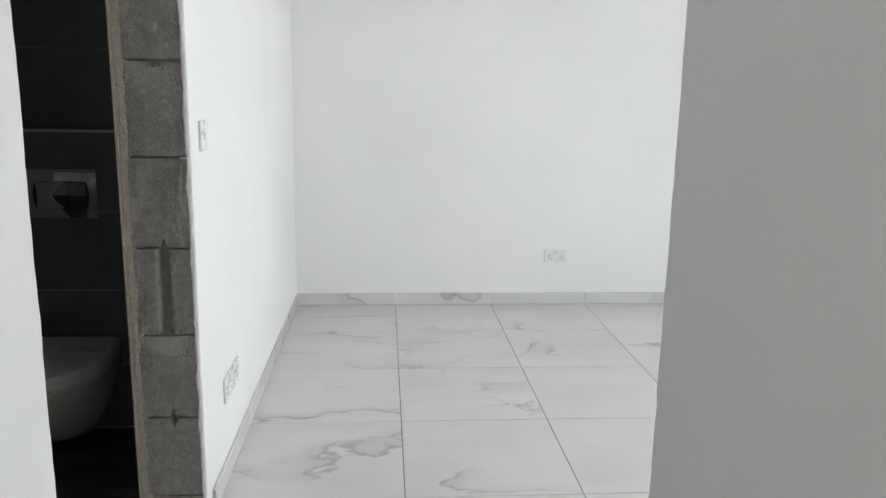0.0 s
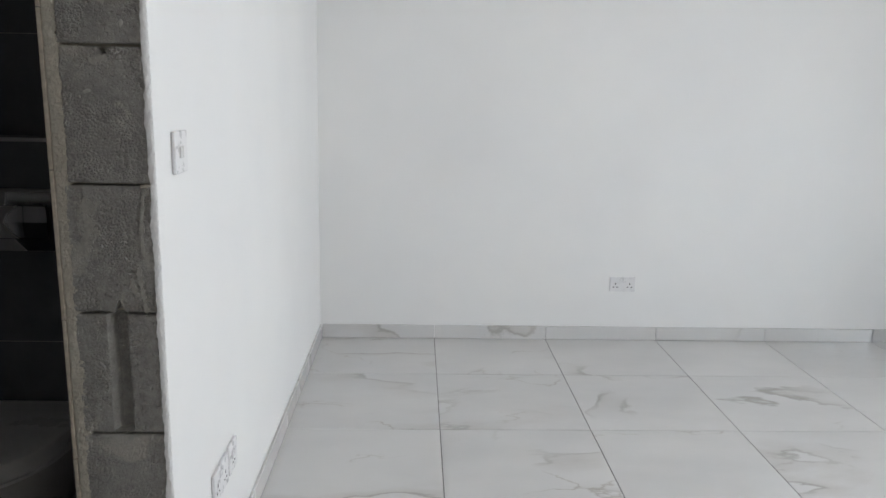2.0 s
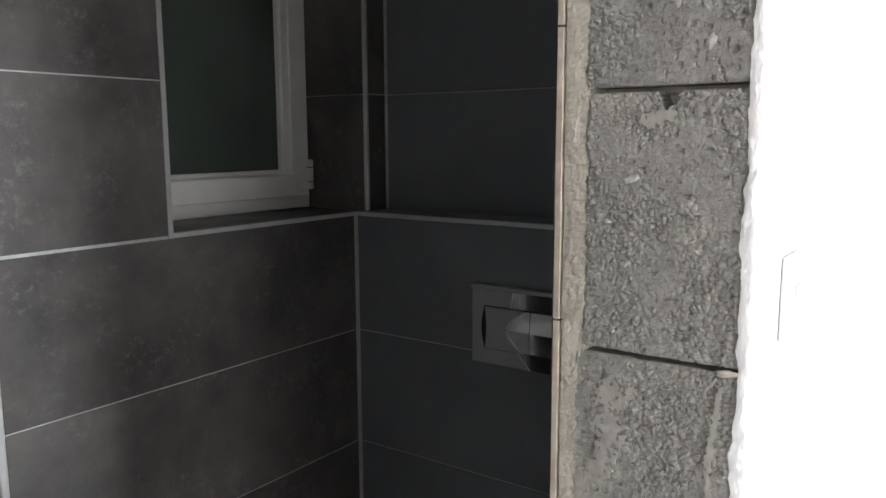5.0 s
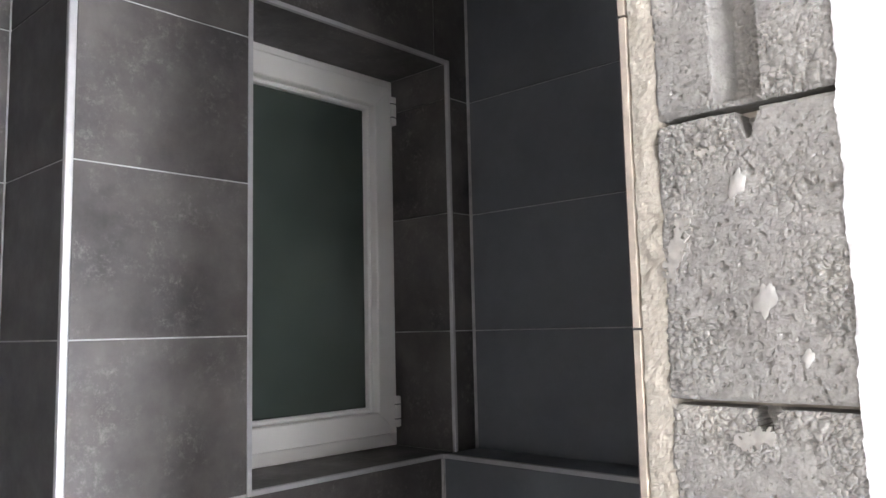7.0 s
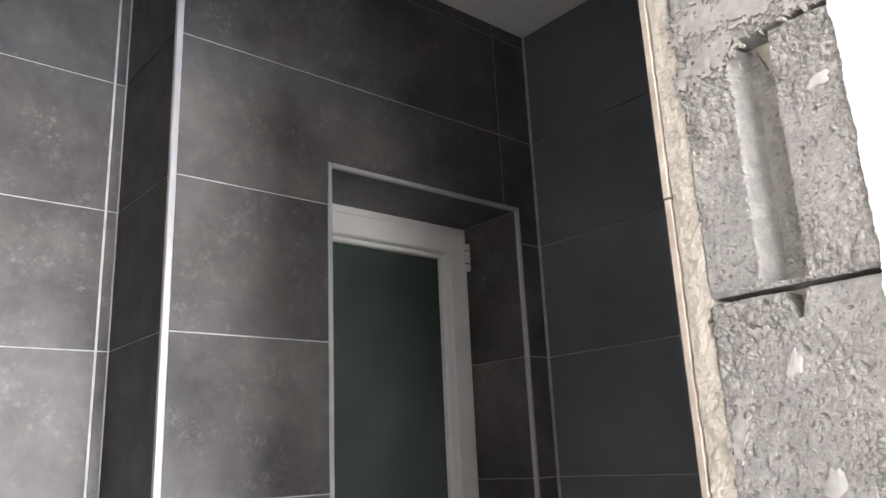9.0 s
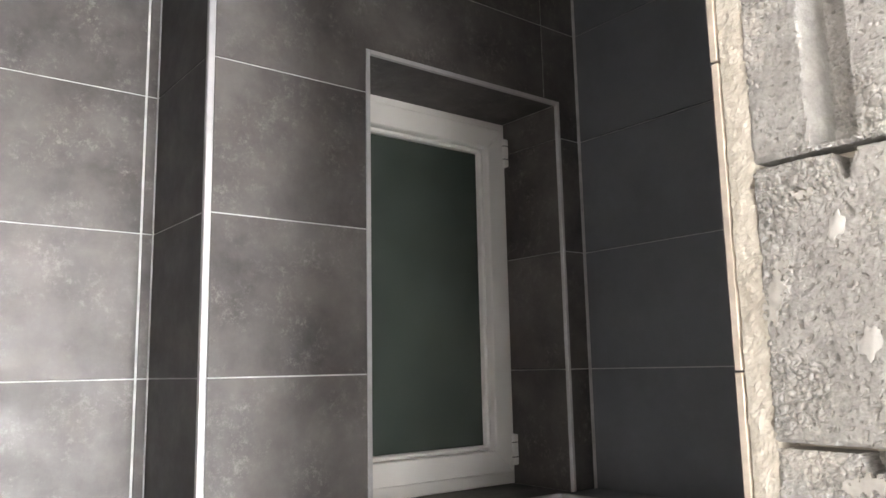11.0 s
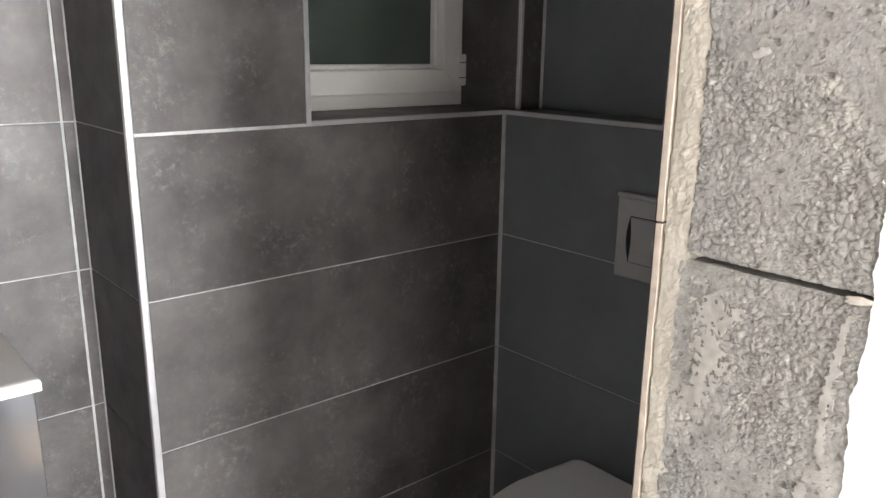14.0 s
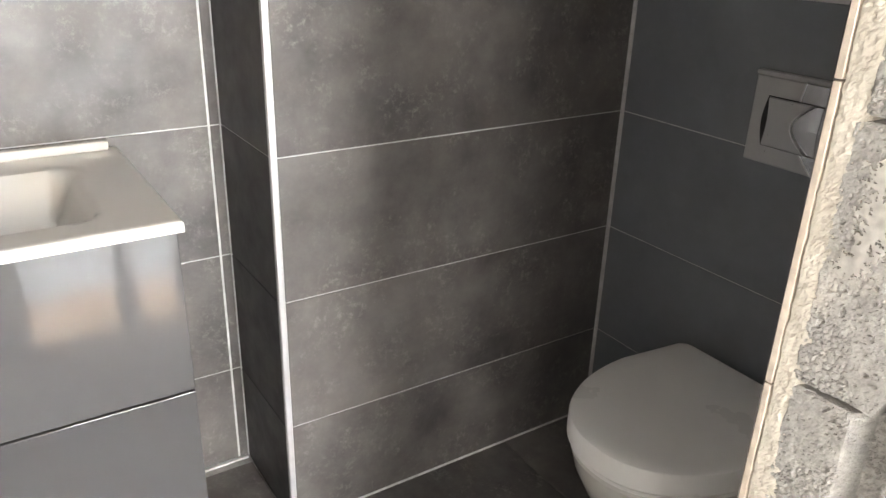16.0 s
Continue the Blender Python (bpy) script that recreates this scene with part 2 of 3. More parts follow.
def ragged_wall(name, x0, x1, y0, y1, z1, seed, label, amount=0.0035):
    """A wall whose free end, at y1, is a little chipped."""
    bm = bmesh.new()
    n = int(z1 / 0.02)
    rings = []
    for i in range(n + 1):
        z = z1 * i / n
        d = amount * (noise.noise((z * 9, seed, 0)) + 0.8 * noise.noise((z * 34, seed, 5)))
        e = amount * (noise.noise((z * 11, seed, 20)) + noise.noise((z * 30, seed, 25)))
        rings.append([bm.verts.new(p) for p in ((x0, y0, z), (x1, y0, z), (x1, y1 + d, z), (x0, y1 + e, z))])
    for a, b in zip(rings, rings[1:]):
        for i in range(4):
            j = (i + 1) % 4
            bm.faces.new((a[i], a[j], b[j], b[i]))
    bm.faces.new(rings[0])
    bm.faces.new(rings[-1])
    return structure(name, bm, PAINT, label, "wall")


ragged_wall("wall_corridor_east", 1.01, 1.19, -3.2, -0.98, H + 0.02, 3.1, "shaded white corridor wall with a chipped plaster end")
ragged_wall("wall_corridor_west", -0.2, 0.0, -3.2, -1.0, H + 0.02, 7.7, "white corridor wall with a chipped end at the bathroom opening")
structure("wall_over_bathroom_opening", box(-0.2, 0.0, -0.994, -0.004, 2.2, H + 0.02), PAINT, "white wall over the bathroom opening", "wall")

# east wall with the balcony door opening
WY0, WY1, WZ1 = -0.46, 0.84, 2.12
east = thing("wall_east", "white bedroom wall around a glazed balcony door", "wall", "", "structure")
# opening for the added window
SY0, SY1, SZ0, SZ1 = -2.75, -1.45, 0.10, 2.12
for q in ((-3.2, SY0, -0.003, H + 0.02), (SY1, WY0, -0.003, H + 0.02), (SY0, SY1, -0.003, SZ0), (SY0, SY1, SZ1, H + 0.02), (WY1, NORTH, -0.003, H + 0.02), (WY0, WY1, WZ1, H + 0.02)):
    part("wall_panel", box(EAST, 4.2, *q), PAINT, east)

win = thing("balcony_door", "white framed two-leaf glazed balcony door in daylight", "glazed door", "", "structure")
for y0, y1 in ((WY0, WY0 + 0.06), (0.27, 0.40), (WY1 - 0.06, WY1)):
    part("frame_post", box(4.08, 4.14, y0, y1, 0, WZ1, 0.004), WHITE_PVC, win)
for z0, z1 in ((0.0, 0.06), (WZ1 - 0.06, WZ1)):
    for y0, y1 in ((WY0 + 0.06, 0.27), (0.40, WY1 - 0.06)):
        part("frame_rail", box(4.08, 4.14, y0, y1, z0, z1, 0.004), WHITE_PVC, win)
for y0, y1 in ((WY0 + 0.06, 0.27), (0.40, WY1 - 0.06)):
    pane = part("pane", box(4.105, 4.115, y0, y1, 0.06, WZ1 - 0.06), GLASS, win)
    pane.visible_shadow = False

# unseen window, added so that more soft light reaches the bathroom
win = thing("added_window", "added white framed window, out of view, for softer daylight", "window", "", "structure")
for y0, y1 in ((SY0, SY0 + 0.06), (-2.13, -2.07), (SY1 - 0.06, SY1)):
    part("frame_post", box(4.08, 4.14, y0, y1, SZ0, SZ1, 0.004), WHITE_PVC, win)
for y0, y1 in ((SY0 + 0.06, -2.13), (-2.07, SY1 - 0.06)):
    for z0, z1 in ((SZ0, SZ0 + 0.06), (SZ1 - 0.06, SZ1)):
        part("frame_rail", box(4.08, 4.14, y0, y1, z0, z1, 0.004), WHITE_PVC, win)
    pane = part("pane", box(4.105, 4.115, y0, y1, SZ0 + 0.06, SZ1 - 0.06), GLASS, win)
    pane.visible_shadow = False

structure("ground", box(-400, 400, -400, 400, -3.2, -3.1), GROUND, "dry sandy ground outside, seen through the balcony door", "ground")
structure("balcony_soffit", box(4.2, 5.0, -3.4, 2.65, 2.35, 2.55), FACADE, "sand-coloured rendered slab over the balcony door", "balcony")

# floor tiles, 60 cm square
T = 0.6
for i in range(-1, 8):
    for j in range(-6, 5):
        x0, x1 = 0.009 + T * i, 0.009 + T * (i + 1)
        y0, y1 = 0.116 + T * j, 0.116 + T * (j + 1)
        x0, x1, y0, y1 = max(x0, -0.2), min(x1, EAST - 0.002), max(y0, -3.19), min(y1, NORTH - 0.002)
        if x1 - x0 < 0.05 or y1 - y0 < 0.05:
            continue
        if x0 < 0 and (y1 < -1.0 or y0 > 0):
            continue
        if x0 < 0:
            y0, y1 = max(y0, -0.99), min(y1, -0.01)
        g = 0.0016
        part("floor_tile", prism(rect(x0 + g, x1 - g, y0 + g, y1 - g), "z", -0.012, 0.0, 0.0008), MARBLE, floor)

skirting = thing("skirting_north", "grey marble-look tile skirting along the white wall", "skirting", "", "structure")
for i in range(0, 7):
    x0, x1 = max(0.009 + T * i, 0.013), min(0.009 + T * (i + 1), EAST - 0.002)
    part("skirting_tile", box(x0 + 0.0015, x1 - 0.0015, NORTH - 0.011, NORTH - 0.001, 0.001, 0.073, 0.0012), MARBLE, skirting)
skirting = thing("skirting_west", "grey marble-look tile skirting along the dividing wall", "skirting", "", "structure")
for j in range(0, 5):
    y0, y1 = (0.06 if j == 0 else 0.116 + T * (j - 1), min(0.116 + T * j, NORTH - 0.012))
    part("skirting_tile", box(0.0015, 0.0115, y0 + 0.0015, y1 - 0.0015, 0.001, 0.073, 0.0012), MARBLE, skirting)

# ---- dividing wall with its raw block end ----
west = thing("wall_west", "white plastered dividing wall ending in raw concrete blocks", "wall", "", "structure")
part("block_core", box(-0.172, -0.012, 0.11, 2.65, -0.003, H + 0.02), BLOCK, west)
part("plaster_coat", box(-0.012, 0.0, 0.0405, NORTH, -0.003, H + 0.02), PAINT, west, "smooth white plaster coat")
part("render_coat", box(-0.1955, -0.172, 0.03, 2.65, -0.003, H + 0.02), MORTAR, west)


def block_face(z0, z1, seed, channel, notch_top, notch_bottom):
    """One block end: a gritty relief on its face, grooves and notches sunk into it."""
    bm = bmesh.new()
    x0, x1, step = (-0.179 if z1 < 1.2 else -0.171), -0.0125, (0.0013 if 0.55 < z0 < 1.9 else 0.0025)
    nx, nz = int((x1 - x0) / step), int((z1 - z0) / step)
    xc = -0.087 + 0.006 * noise.noise((seed, 2, 3))

    def depth(x, z):
        edge = min(x - x0, x1 - x, z - z0, z1 - z)
        p = (x, z, seed)
        d = 0.0008 * noise.noise((x * 22, z * 22, seed)) + 0.0004 * noise.noise((x * 190, z * 190, seed))
        coarse = min(1.0, max(0.0, (noise.noise((x * 15, z * 11, seed + 4)) + (0.3 if 1.1 < z0 < 1.2 else 0.06 if channel else 0.0)) * 4.0))
        big = 120 if noise.noise((x * 30, z * 30, seed + 30)) > 0.05 else 185
        wx, wz = 0.35 * noise.noise((x * 60, z * 60, 3)), 0.35 * noise.noise((x * 60, z * 60, 8))
        cell, stone = noise.voronoi((x * big + wx, z * big + wz, seed * 3))
        gap = cell[1] - cell[0]
        d += coarse * (0.0018 * noise.noise(stone[0] * 3.1) + 0.0024 * (0.35 - cell[0] ** 2) - 0.006 * max(0.0, 0.22 - gap)) + (1 - coarse) * 0.0006 * (0.4 - cell[0])
        pit = noise.noise((x * 160, z * 160, seed + 11))
        if pit > 0.42:
            d -= 0.012 * (pit - 0.42)
        fine = noise.noise((x * 330, z * 300, seed + 17))
        if fine > 0.34:
            d -= 0.005 * (fine - 0.34)
        chip = 0.0035 + 0.003 * noise.noise((x * 40, z * 40, seed + 7))
        if edge < chip:
            d -= 0.9 * (chip - max(edge, 0))
        if channel:
            u = (x - (-0.094)) / 0.021
            if abs(u) < 1 and z > z0 + 0.004:
                side = min(1.0, (1 - abs(u)) * (9 if u > 0 else 1.8))
                d -= 0.028 * side
        for at, on in ((z1, notch_top), (z0, notch_bottom)):
            if on:
                h = abs(at - z)
                if h < 0.026 and abs(x - xc) < 0.011 * (1 - h / 0.028):
                    d -= 0.03
        return d
    rows = []
    for k in range(nz + 1):
        z = z0 + (z1 - z0) * k / nz
        rows.append([])
        for i in range(nx + 1):
            x = x0 + (x1 - x0) * i / nx
            rows[-1].append(bm.verts.new((x, -depth(x, z), z)))
    for a, b in zip(rows, rows[1:]):
        for i in range(nx):
            bm.faces.new((a[i], a[i + 1], b[i + 1], b[i]))
    loop = rows[0] + [r[-1] for r in rows[1:]] + rows[-1][-2::-1] + [r[0] for r in rows[-2:0:-1]]
    back = [bm.verts.new((v.co.x, 0.109, v.co.z)) for v in loop]
    for i in range(len(loop)):
        j = (i + 1) % len(loop)
        bm.faces.new((loop[j], loop[i], back[i], back[j]))
    bm.faces.new(back[::-1])
    return bm


JOINTS = [0.0, 0.09, 0.346, 0.603, 0.863, 1.123, 1.386, 1.640, 1.888, 2.145, 2.4, 2.66, H + 0.02]
for k, (a, b) in enumerate(zip(JOINTS, JOINTS[1:])):
    part("concrete_block", block_face(a + 0.0022, b - 0.0032, 1.7 * k + 0.4, k in (3, 7), k in (1, 5, 6, 7), k in (4, 2)), BLOCK, west,
         "rough grey concrete block with a sunk channel" if k in (3, 7) else "")
part("joint_mortar", box(-0.170, -0.014, 0.035, 0.108, 0, H + 0.018), MORTAR, west)


def ragged_strip(xa, xb, y_front, jag_a, jag_b, bulge, seed, z0=0.0, z1=H + 0.018, step=0.0024, cols=16):
    """An upright strip of broken render, uneven at its edges and on its face."""
    bm = bmesh.new()
    n = int((z1 - z0) / step)
    rows = []
    for k in range(n + 1):
        z = z0 + (z1 - z0) * k / n
        ea = xa + jag_a * (noise.noise((z * 14, seed, 1)) + 0.6 * noise.noise((z * 60, seed, 2)))
        eb = xb + jag_b * (noise.noise((z * 9, seed, 3)) + 0.6 * noise.noise((z * 38, seed, 4)) + 0.35 * noise.noise((z * 120, seed, 6)))
        row = []
        for c in range(cols + 1):
            f = c / cols
            x = ea + (eb - ea) * f
            y = y_front + bulge * (1.1 * noise.noise((x * 55, z * 50, seed)) + 0.8 * noise.noise((x * 150, z * 150, seed)) + 0.4 * noise.noise((x * 330, z * 330, seed)))
            y += 0.0045 * f ** 3 + random.uniform(-0.0003, 0.0003)
            if 0 < c < cols:
                x += random.uniform(-0.0006, 0.0006)
            if c in (0, cols):
                y += 0.004
            row.append(bm.verts.new((x, y, z)))
        row.append(bm.verts.new((xb, 0.0405, z)))
        row.insert(0, bm.verts.new((xa, 0.0405, z)))
        rows.append(row)
    for a, b in zip(rows, rows[1:]):
        for i in range(len(a) - 1):
            bm.faces.new((a[i], a[i + 1], b[i + 1], b[i]))
    return bm


part("render_edge", ragged_strip(-0.195, -0.166, -0.001, 0.0008, 0.012, 0.0017, 2.0), MORTAR, west, "broken sandy render along the block edge")
part("plaster_edge", ragged_strip(-0.0150, 0.0, -0.0015, 0.0040, 0.0004, 0.0010, 8.0), PAINT, west, "chipped white plaster edge", True)

FB = -0.02          # bathroom floor, a little under the marble
ZK = [FB] + [0.2445 + 0.3015 * k for k in range(9)]
ZK = [z for z in ZK if z < H] + [H + 0.016]
for a, b in zip(ZK, ZK[1:]):
    jut = 0.002 * noise.noise((a * 7, 3, 1))
    part("edge_tile", box(-0.2040, -0.2030, -0.002 + jut, 0.74, a + 0.001, b - 0.001), TILE, west)
    part("tile_body", box(-0.2028, -0.1955, -0.0025 + jut, 0.74, a + 0.001, b - 0.001, 0.0006), BISCUIT, west, "pale terracotta tile edge")


def dab(x, z, w, h, seed, material=None, name="plaster_dab", label="white plaster dab on the block"):
    bm = bmesh.new()
    bmesh.ops.create_icosphere(bm, subdivisions=3, radius=1)
    for v in bm.verts:
        k = 1 + 0.6 * noise.noise(v.co * 1.5 + Vector((seed, 0, 0))) + 0.10 * noise.noise(v.co * 5 + Vector((seed, 0, 0)))
        v.co = Vector((x + v.co.x * w * k + 0.35 * w * v.co.z * k, -0.0015 + v.co.y * 0.0016, z + v.co.z * h * k))
    part(name, bm, material or DAB, west, label, True)


for q in ((-0.098, 1.572, 0.007, 0.011, 1), (-0.08, 1.473, 0.008, 0.014, 2), (-0.035, 1.816, 0.010, 0.006, 3), (-0.05, 1.425, 0.004, 0.006, 4), (-0.12, 1.30, 0.006, 0.004, 5)):
    dab(*q)


def smear(path, width, seed, label, thick=0.0009):
    """A thin uneven film of cement wiped over the block along a short path, with broken edges and holes."""
    bm = bmesh.new()
    step = 0.0013
    xs, zs = [p[0] for p in path], [p[1] for p in path]
    grid = {}

    def inside(x, z):
        best = 9.0
        for (xa, za), (xb, zb) in zip(path, path[1:]):
            dx, dz = xb - xa, zb - za
            s = min(1.0, max(0.0, ((x - xa) * dx + (z - za) * dz) / (dx * dx + dz * dz)))
            best = min(best, math.hypot(x - xa - s * dx, z - za - s * dz))
        ragged = 0.9 + 0.9 * noise.noise((x * 55, z * 40, seed)) + 1.1 * noise.noise((x * 210, z * 190, seed)) + 0.6 * noise.noise((x * 420, z * 400, seed))
        return best < width * ragged

    def vert(i, k):
        if (i, k) not in grid:
            x, z = i * step, k * step
            grid[i, k] = bm.verts.new((x, -0.0016 - thick * (0.6 + noise.noise((x * 120, z * 120, seed))), z))
        return grid[i, k]
    pad = width * 2.6
    for i in range(int((min(xs) - pad) / step), int((max(xs) + pad) / step)):
        for k in range(int((min(zs) - pad) / step), int((max(zs) + pad) / step)):
            if -0.176 < (i + 0.5) * step < -0.006 and inside((i + 0.5) * step, (k + 0.5) * step):
                bm.faces.new((vert(i, k), vert(i + 1, k), vert(i + 1, k + 1), vert(i, k + 1)))
    solid = bmesh.ops.extrude_face_region(bm, geom=list(bm.faces))
    for v in solid["geom"]:
        if isinstance(v, bmesh.types.BMVert):
            v.co.y = 0.004
    part("cement_smear", bm, SMEAR, west, label, True)


smear([(-0.140, 1.075), (-0.137, 1.03), (-0.147, 1.0)], 0.014, 3.0, "smooth pale cement smear on the block")
smear([(-0.115, 1.085), (-0.128, 1.07)], 0.006, 5.0, "")
smear([(-0.027, 1.105), (-0.036, 1.02), (-0.033, 0.985)], 0.0035, 7.0, "dried white plaster drip")
smear([(-0.044, 0.955), (-0.040, 0.915), (-0.034, 0.872)], 0.004, 9.0, "dried white plaster drip")
smear([(-0.058, 0.93), (-0.05, 0.90)], 0.004, 11.0, "")
smear([(-0.105, 1.355), (-0.085, 1.362)], 0.006, 13.0, "")
smear([(-0.152, 1.545), (-0.160, 1.50)], 0.008, 15.0, "")
smear([(-0.160, 1.872), (-0.118, 1.888)], 0.016, 19.0, "mortar pressed into the block joint")
smear([(-0.15, 1.93), (-0.06, 1.915), (-0.03, 1.925)], 0.018, 23.0, "pale mortar spread over the block")
smear([(-0.13, 1.605), (-0.118, 1.607)], 0.004, 17.0, "")
dab(-0.022, 1.121, 0.010, 0.003, 21, MORTAR, "joint_smear", "ochre smear in the block joint")

# ---- bathroom shell ----
XW, XL, YT, YC, YU = -1.147, -1.438, -0.154, 0.743, 0.871     # window wall, vanity wall, outer corner, boxed wall, upper wall
R0, R1, RZ0, RZ1 = 0.203, 0.790, 1.153, 2.144                # window recess
BS = -1.75                                                   # south end
TH = 0.009
bath_floor = structure("bathroom_floor", box(-1.8, -0.2, -1.9, 1.1, -0.14, FB - 0.004), GROUT, "dark tiled bathroom floor", "floor")
for i in range(3):
    for j in range(5):
        x0, x1 = -1.41 + 0.6 * i, min(-1.41 + 0.6 * (i + 1), -0.205)
        y0, y1 = max(0.445 - 0.6 * (j - 1) - 0.6, BS), min(0.445 - 0.6 * (j - 1), 0.76)
        if x1 - x0 > 0.03 and y1 - y0 > 0.03:
            part("floor_tile", prism(rect(x0 + 0.0012, x1 - 0.0012, y0 + 0.0012, y1 - 0.0012), "z", FB - 0.01, FB, 0.0006), TILE, bath_floor)
structure("bathroom_ceiling", box(-1.75, -0.203, BS, 1.05, H - 0.004, H + 0.016), PAINT, "plain pale bathroom ceiling", "ceiling")

ww = thing("wall_bathroom_window", "anthracite tiled bathroom wall with pale grout and a recessed window", "wall", "", "structure")
BX = XW - TH + 0.0065
for q in ((YT + TH - 0.0065, R0 - TH, FB, H), (R1 + TH, 1.05, FB, H), (R0 - TH, R1 + TH, FB, RZ0 - TH), (R0 - TH, R1 + TH, RZ1 + TH, H)):
    part("wall_body", box(-1.62, BX, *q), GROUT, ww)
g = 0.0014


def wall_tile(points, axis, back, front, parent, material=TILE):
    part("wall_tile", prism(points, axis, back, front, 0.0008), material, parent)


for a, b in zip(ZK, ZK[1:]):
    b = min(b, H - 0.004)
    lo, hi = a + g, b - g
    if b <= RZ0 + 0.01:
        wall_tile(rect(YT + 0.012, YC - 0.006, lo, min(hi, RZ0 - 0.009)), "x", BX - 0.003, XW, ww)
    elif b < RZ1:
        wall_tile(rect(YT + 0.012, R0 - 0.009, lo, hi), "x", BX - 0.003, XW, ww)
        wall_tile(rect(R1 + 0.009, YU - 0.005, lo, hi), "x", BX - 0.003, XW, ww)
    elif a < RZ1:
        wall_tile([(YT + 0.012, lo), (R0 - 0.009, lo), (R0 - 0.009, RZ1 + 0.009), (YC, RZ1 + 0.009), (YC, hi), (YT + 0.012, hi)], "x", BX - 0.003, XW, ww)
        wall_tile([(YC + 0.003, RZ1 + 0.009), (R1 + 0.009, RZ1 + 0.009), (R1 + 0.009, lo), (YU - 0.005, lo), (YU - 0.005, hi), (YC + 0.003, hi)], "x", BX - 0.003, XW, ww)
    else:
        wall_tile(rect(YT + 0.012, YC, lo, hi), "x", BX - 0.003, XW, ww)
        wall_tile(rect(YC + 0.003, YU - 0.005, lo, hi), "x", BX - 0.003, XW, ww)
    # return face of the outer corner, its shade held in the darker tile colour
    wall_tile(rect(XL + 0.002, XW - 0.0115, lo, hi), "y", YT + 0.006, YT, ww, SHADED_TILE)
    # lining of the window recess
    l2, h2 = max(lo, RZ0), min(hi, RZ1)
    if h2 - l2 > 0.02:
        wall_tile(rect(-1.39, XW - 0.009, l2, h2), "y", R1 + 0.007, R1, ww)
        wall_tile(rect(-1.39, XW - 0.009, l2, h2), "y", R0 - 0.007, R0, ww)
wall_tile(rect(-1.39, XW - 0.009, R0 + 0.001, R1 - 0.001), "z", RZ1 + 0.007, RZ1, ww)
wall_tile(rect(-1.39, XW - 0.009, R0 + 0.001, R1 - 0.001), "z", RZ0 - 0.007, RZ0, ww)

lw = thing("wall_bathroom_west", "dark anthracite tiled wall behind the vanity, pale grout", "wall", "", "structure")
part("wall_body", box(-1.66, XL - 0.0025, BS, YT + 0.0025, FB, H), GROUT, lw)
for a, b in zip(ZK, ZK[1:]):
    b = min(b, H - 0.004)
    for y0, y1 in ((-1.08, -0.181), (-1.75, -1.083), (-0.177, YT - 0.001)):
        wall_tile(rect(y0 + 0.0008, y1 - 0.0008, a + g, b - g), "x", XL - 0.006, XL, lw)

fw = thing("wall_bathroom_north", "anthracite tiled boxed-out wall with a ledge behind the toilet", "wall", "", "structure")
part("wall_body", box(BX, -0.203, YC + 0.0025, YU + 0.004, FB, RZ0 - 0.0065), GROUT, fw)
part("wall_body", box(BX, -0.203, YU + 0.0045, 1.05, FB, H), GROUT, fw)
for a, b in zip(ZK, ZK[1:]):
    b = min(b, H - 0.004)
    if b <= RZ0 + 0.01:
        wall_tile(rect(XW + 0.007, -0.2055, a + g, min(b - g, RZ0 - 0.009)), "y", YC + 0.006, YC, fw, PALER_TILE)
    else:
        wall_tile(rect(XW + 0.005, -0.2055, max(a + g, RZ0), b - g), "y", YU + 0.007, YU, fw, PALER_TILE)
wall_tile(rect(XW + 0.001, -0.2055, YC + 0.011, YU + 0.003), "z", RZ0 - 0.006, RZ0, fw, PALER_TILE)
# closing walls out of view, made white to bounce light onto the north wall
sw = thing("wall_bathroom_south", "unseen wall closing the bathroom, white to bounce light", "wall", "", "structure")
part("wall_body", box(-1.62, -0.2, BS - 0.15, BS, FB, H + 0.02), PAINT, sw)
part("wall_body", box(-0.2085, -0.2005, BS, -1.004, FB, H - 0.005), PAINT, sw)

trim = thing("tile_trim", "pale aluminium edging profiles on the tile corners", "trim", "", "structure")


def profile(bm, label=""):
    part("edging_profile", bm, ALU, trim, label)


# outer corner, window recess, ledge, inner corners
profile(box(XW - 0.011, XW + 0.0025, YT - 0.0025, YT + 0.0115, FB, H - 0.005, 0.003, 3), "bright aluminium corner profile")
e = 0.0085
profile(box(XW - 0.009, XW + 0.002, R0 - e, R0 + 0.0015, RZ0 - e, RZ1 + e, 0.001))
profile(box(XW - 0.009, XW + 0.002, R1 - 0.0015, R1 + e, RZ0 + 0.001, RZ1 + e, 0.001))
profile(box(XW - 0.009, XW + 0.002, R0 + 0.002, R1 - 0.002, RZ1 - 0.0015, RZ1 + e, 0.001))
profile(box(XW - 0.009, XW + 0.002, R0 + 0.002, YC + 0.004, RZ0 - e, RZ0 + 0.0015, 0.001))
profile(box(XW + 0.0025, -0.2055, YC - 0.002, YC + 0.0105, RZ0 - e, RZ0 + 0.002, 0.001))
for x0, x1, y0, y1, z0, z1 in ((XW + 0.0003, XW + 0.0065, YC - 0.006, YC - 0.0002, FB, RZ0 - 0.01), (XW + 0.0003, XW + 0.005, YU - 0.005, YU - 0.0003, RZ0 + 0.002, H - 0.005),
                               (XL + 0.0003, XL + 0.003, YT - 0.0033, YT - 0.0003, FB + 0.002, H - 0.005)):
    part("corner_grout", box(x0, x1, y0, y1, z0, z1, 0.0012), GROUT, trim)
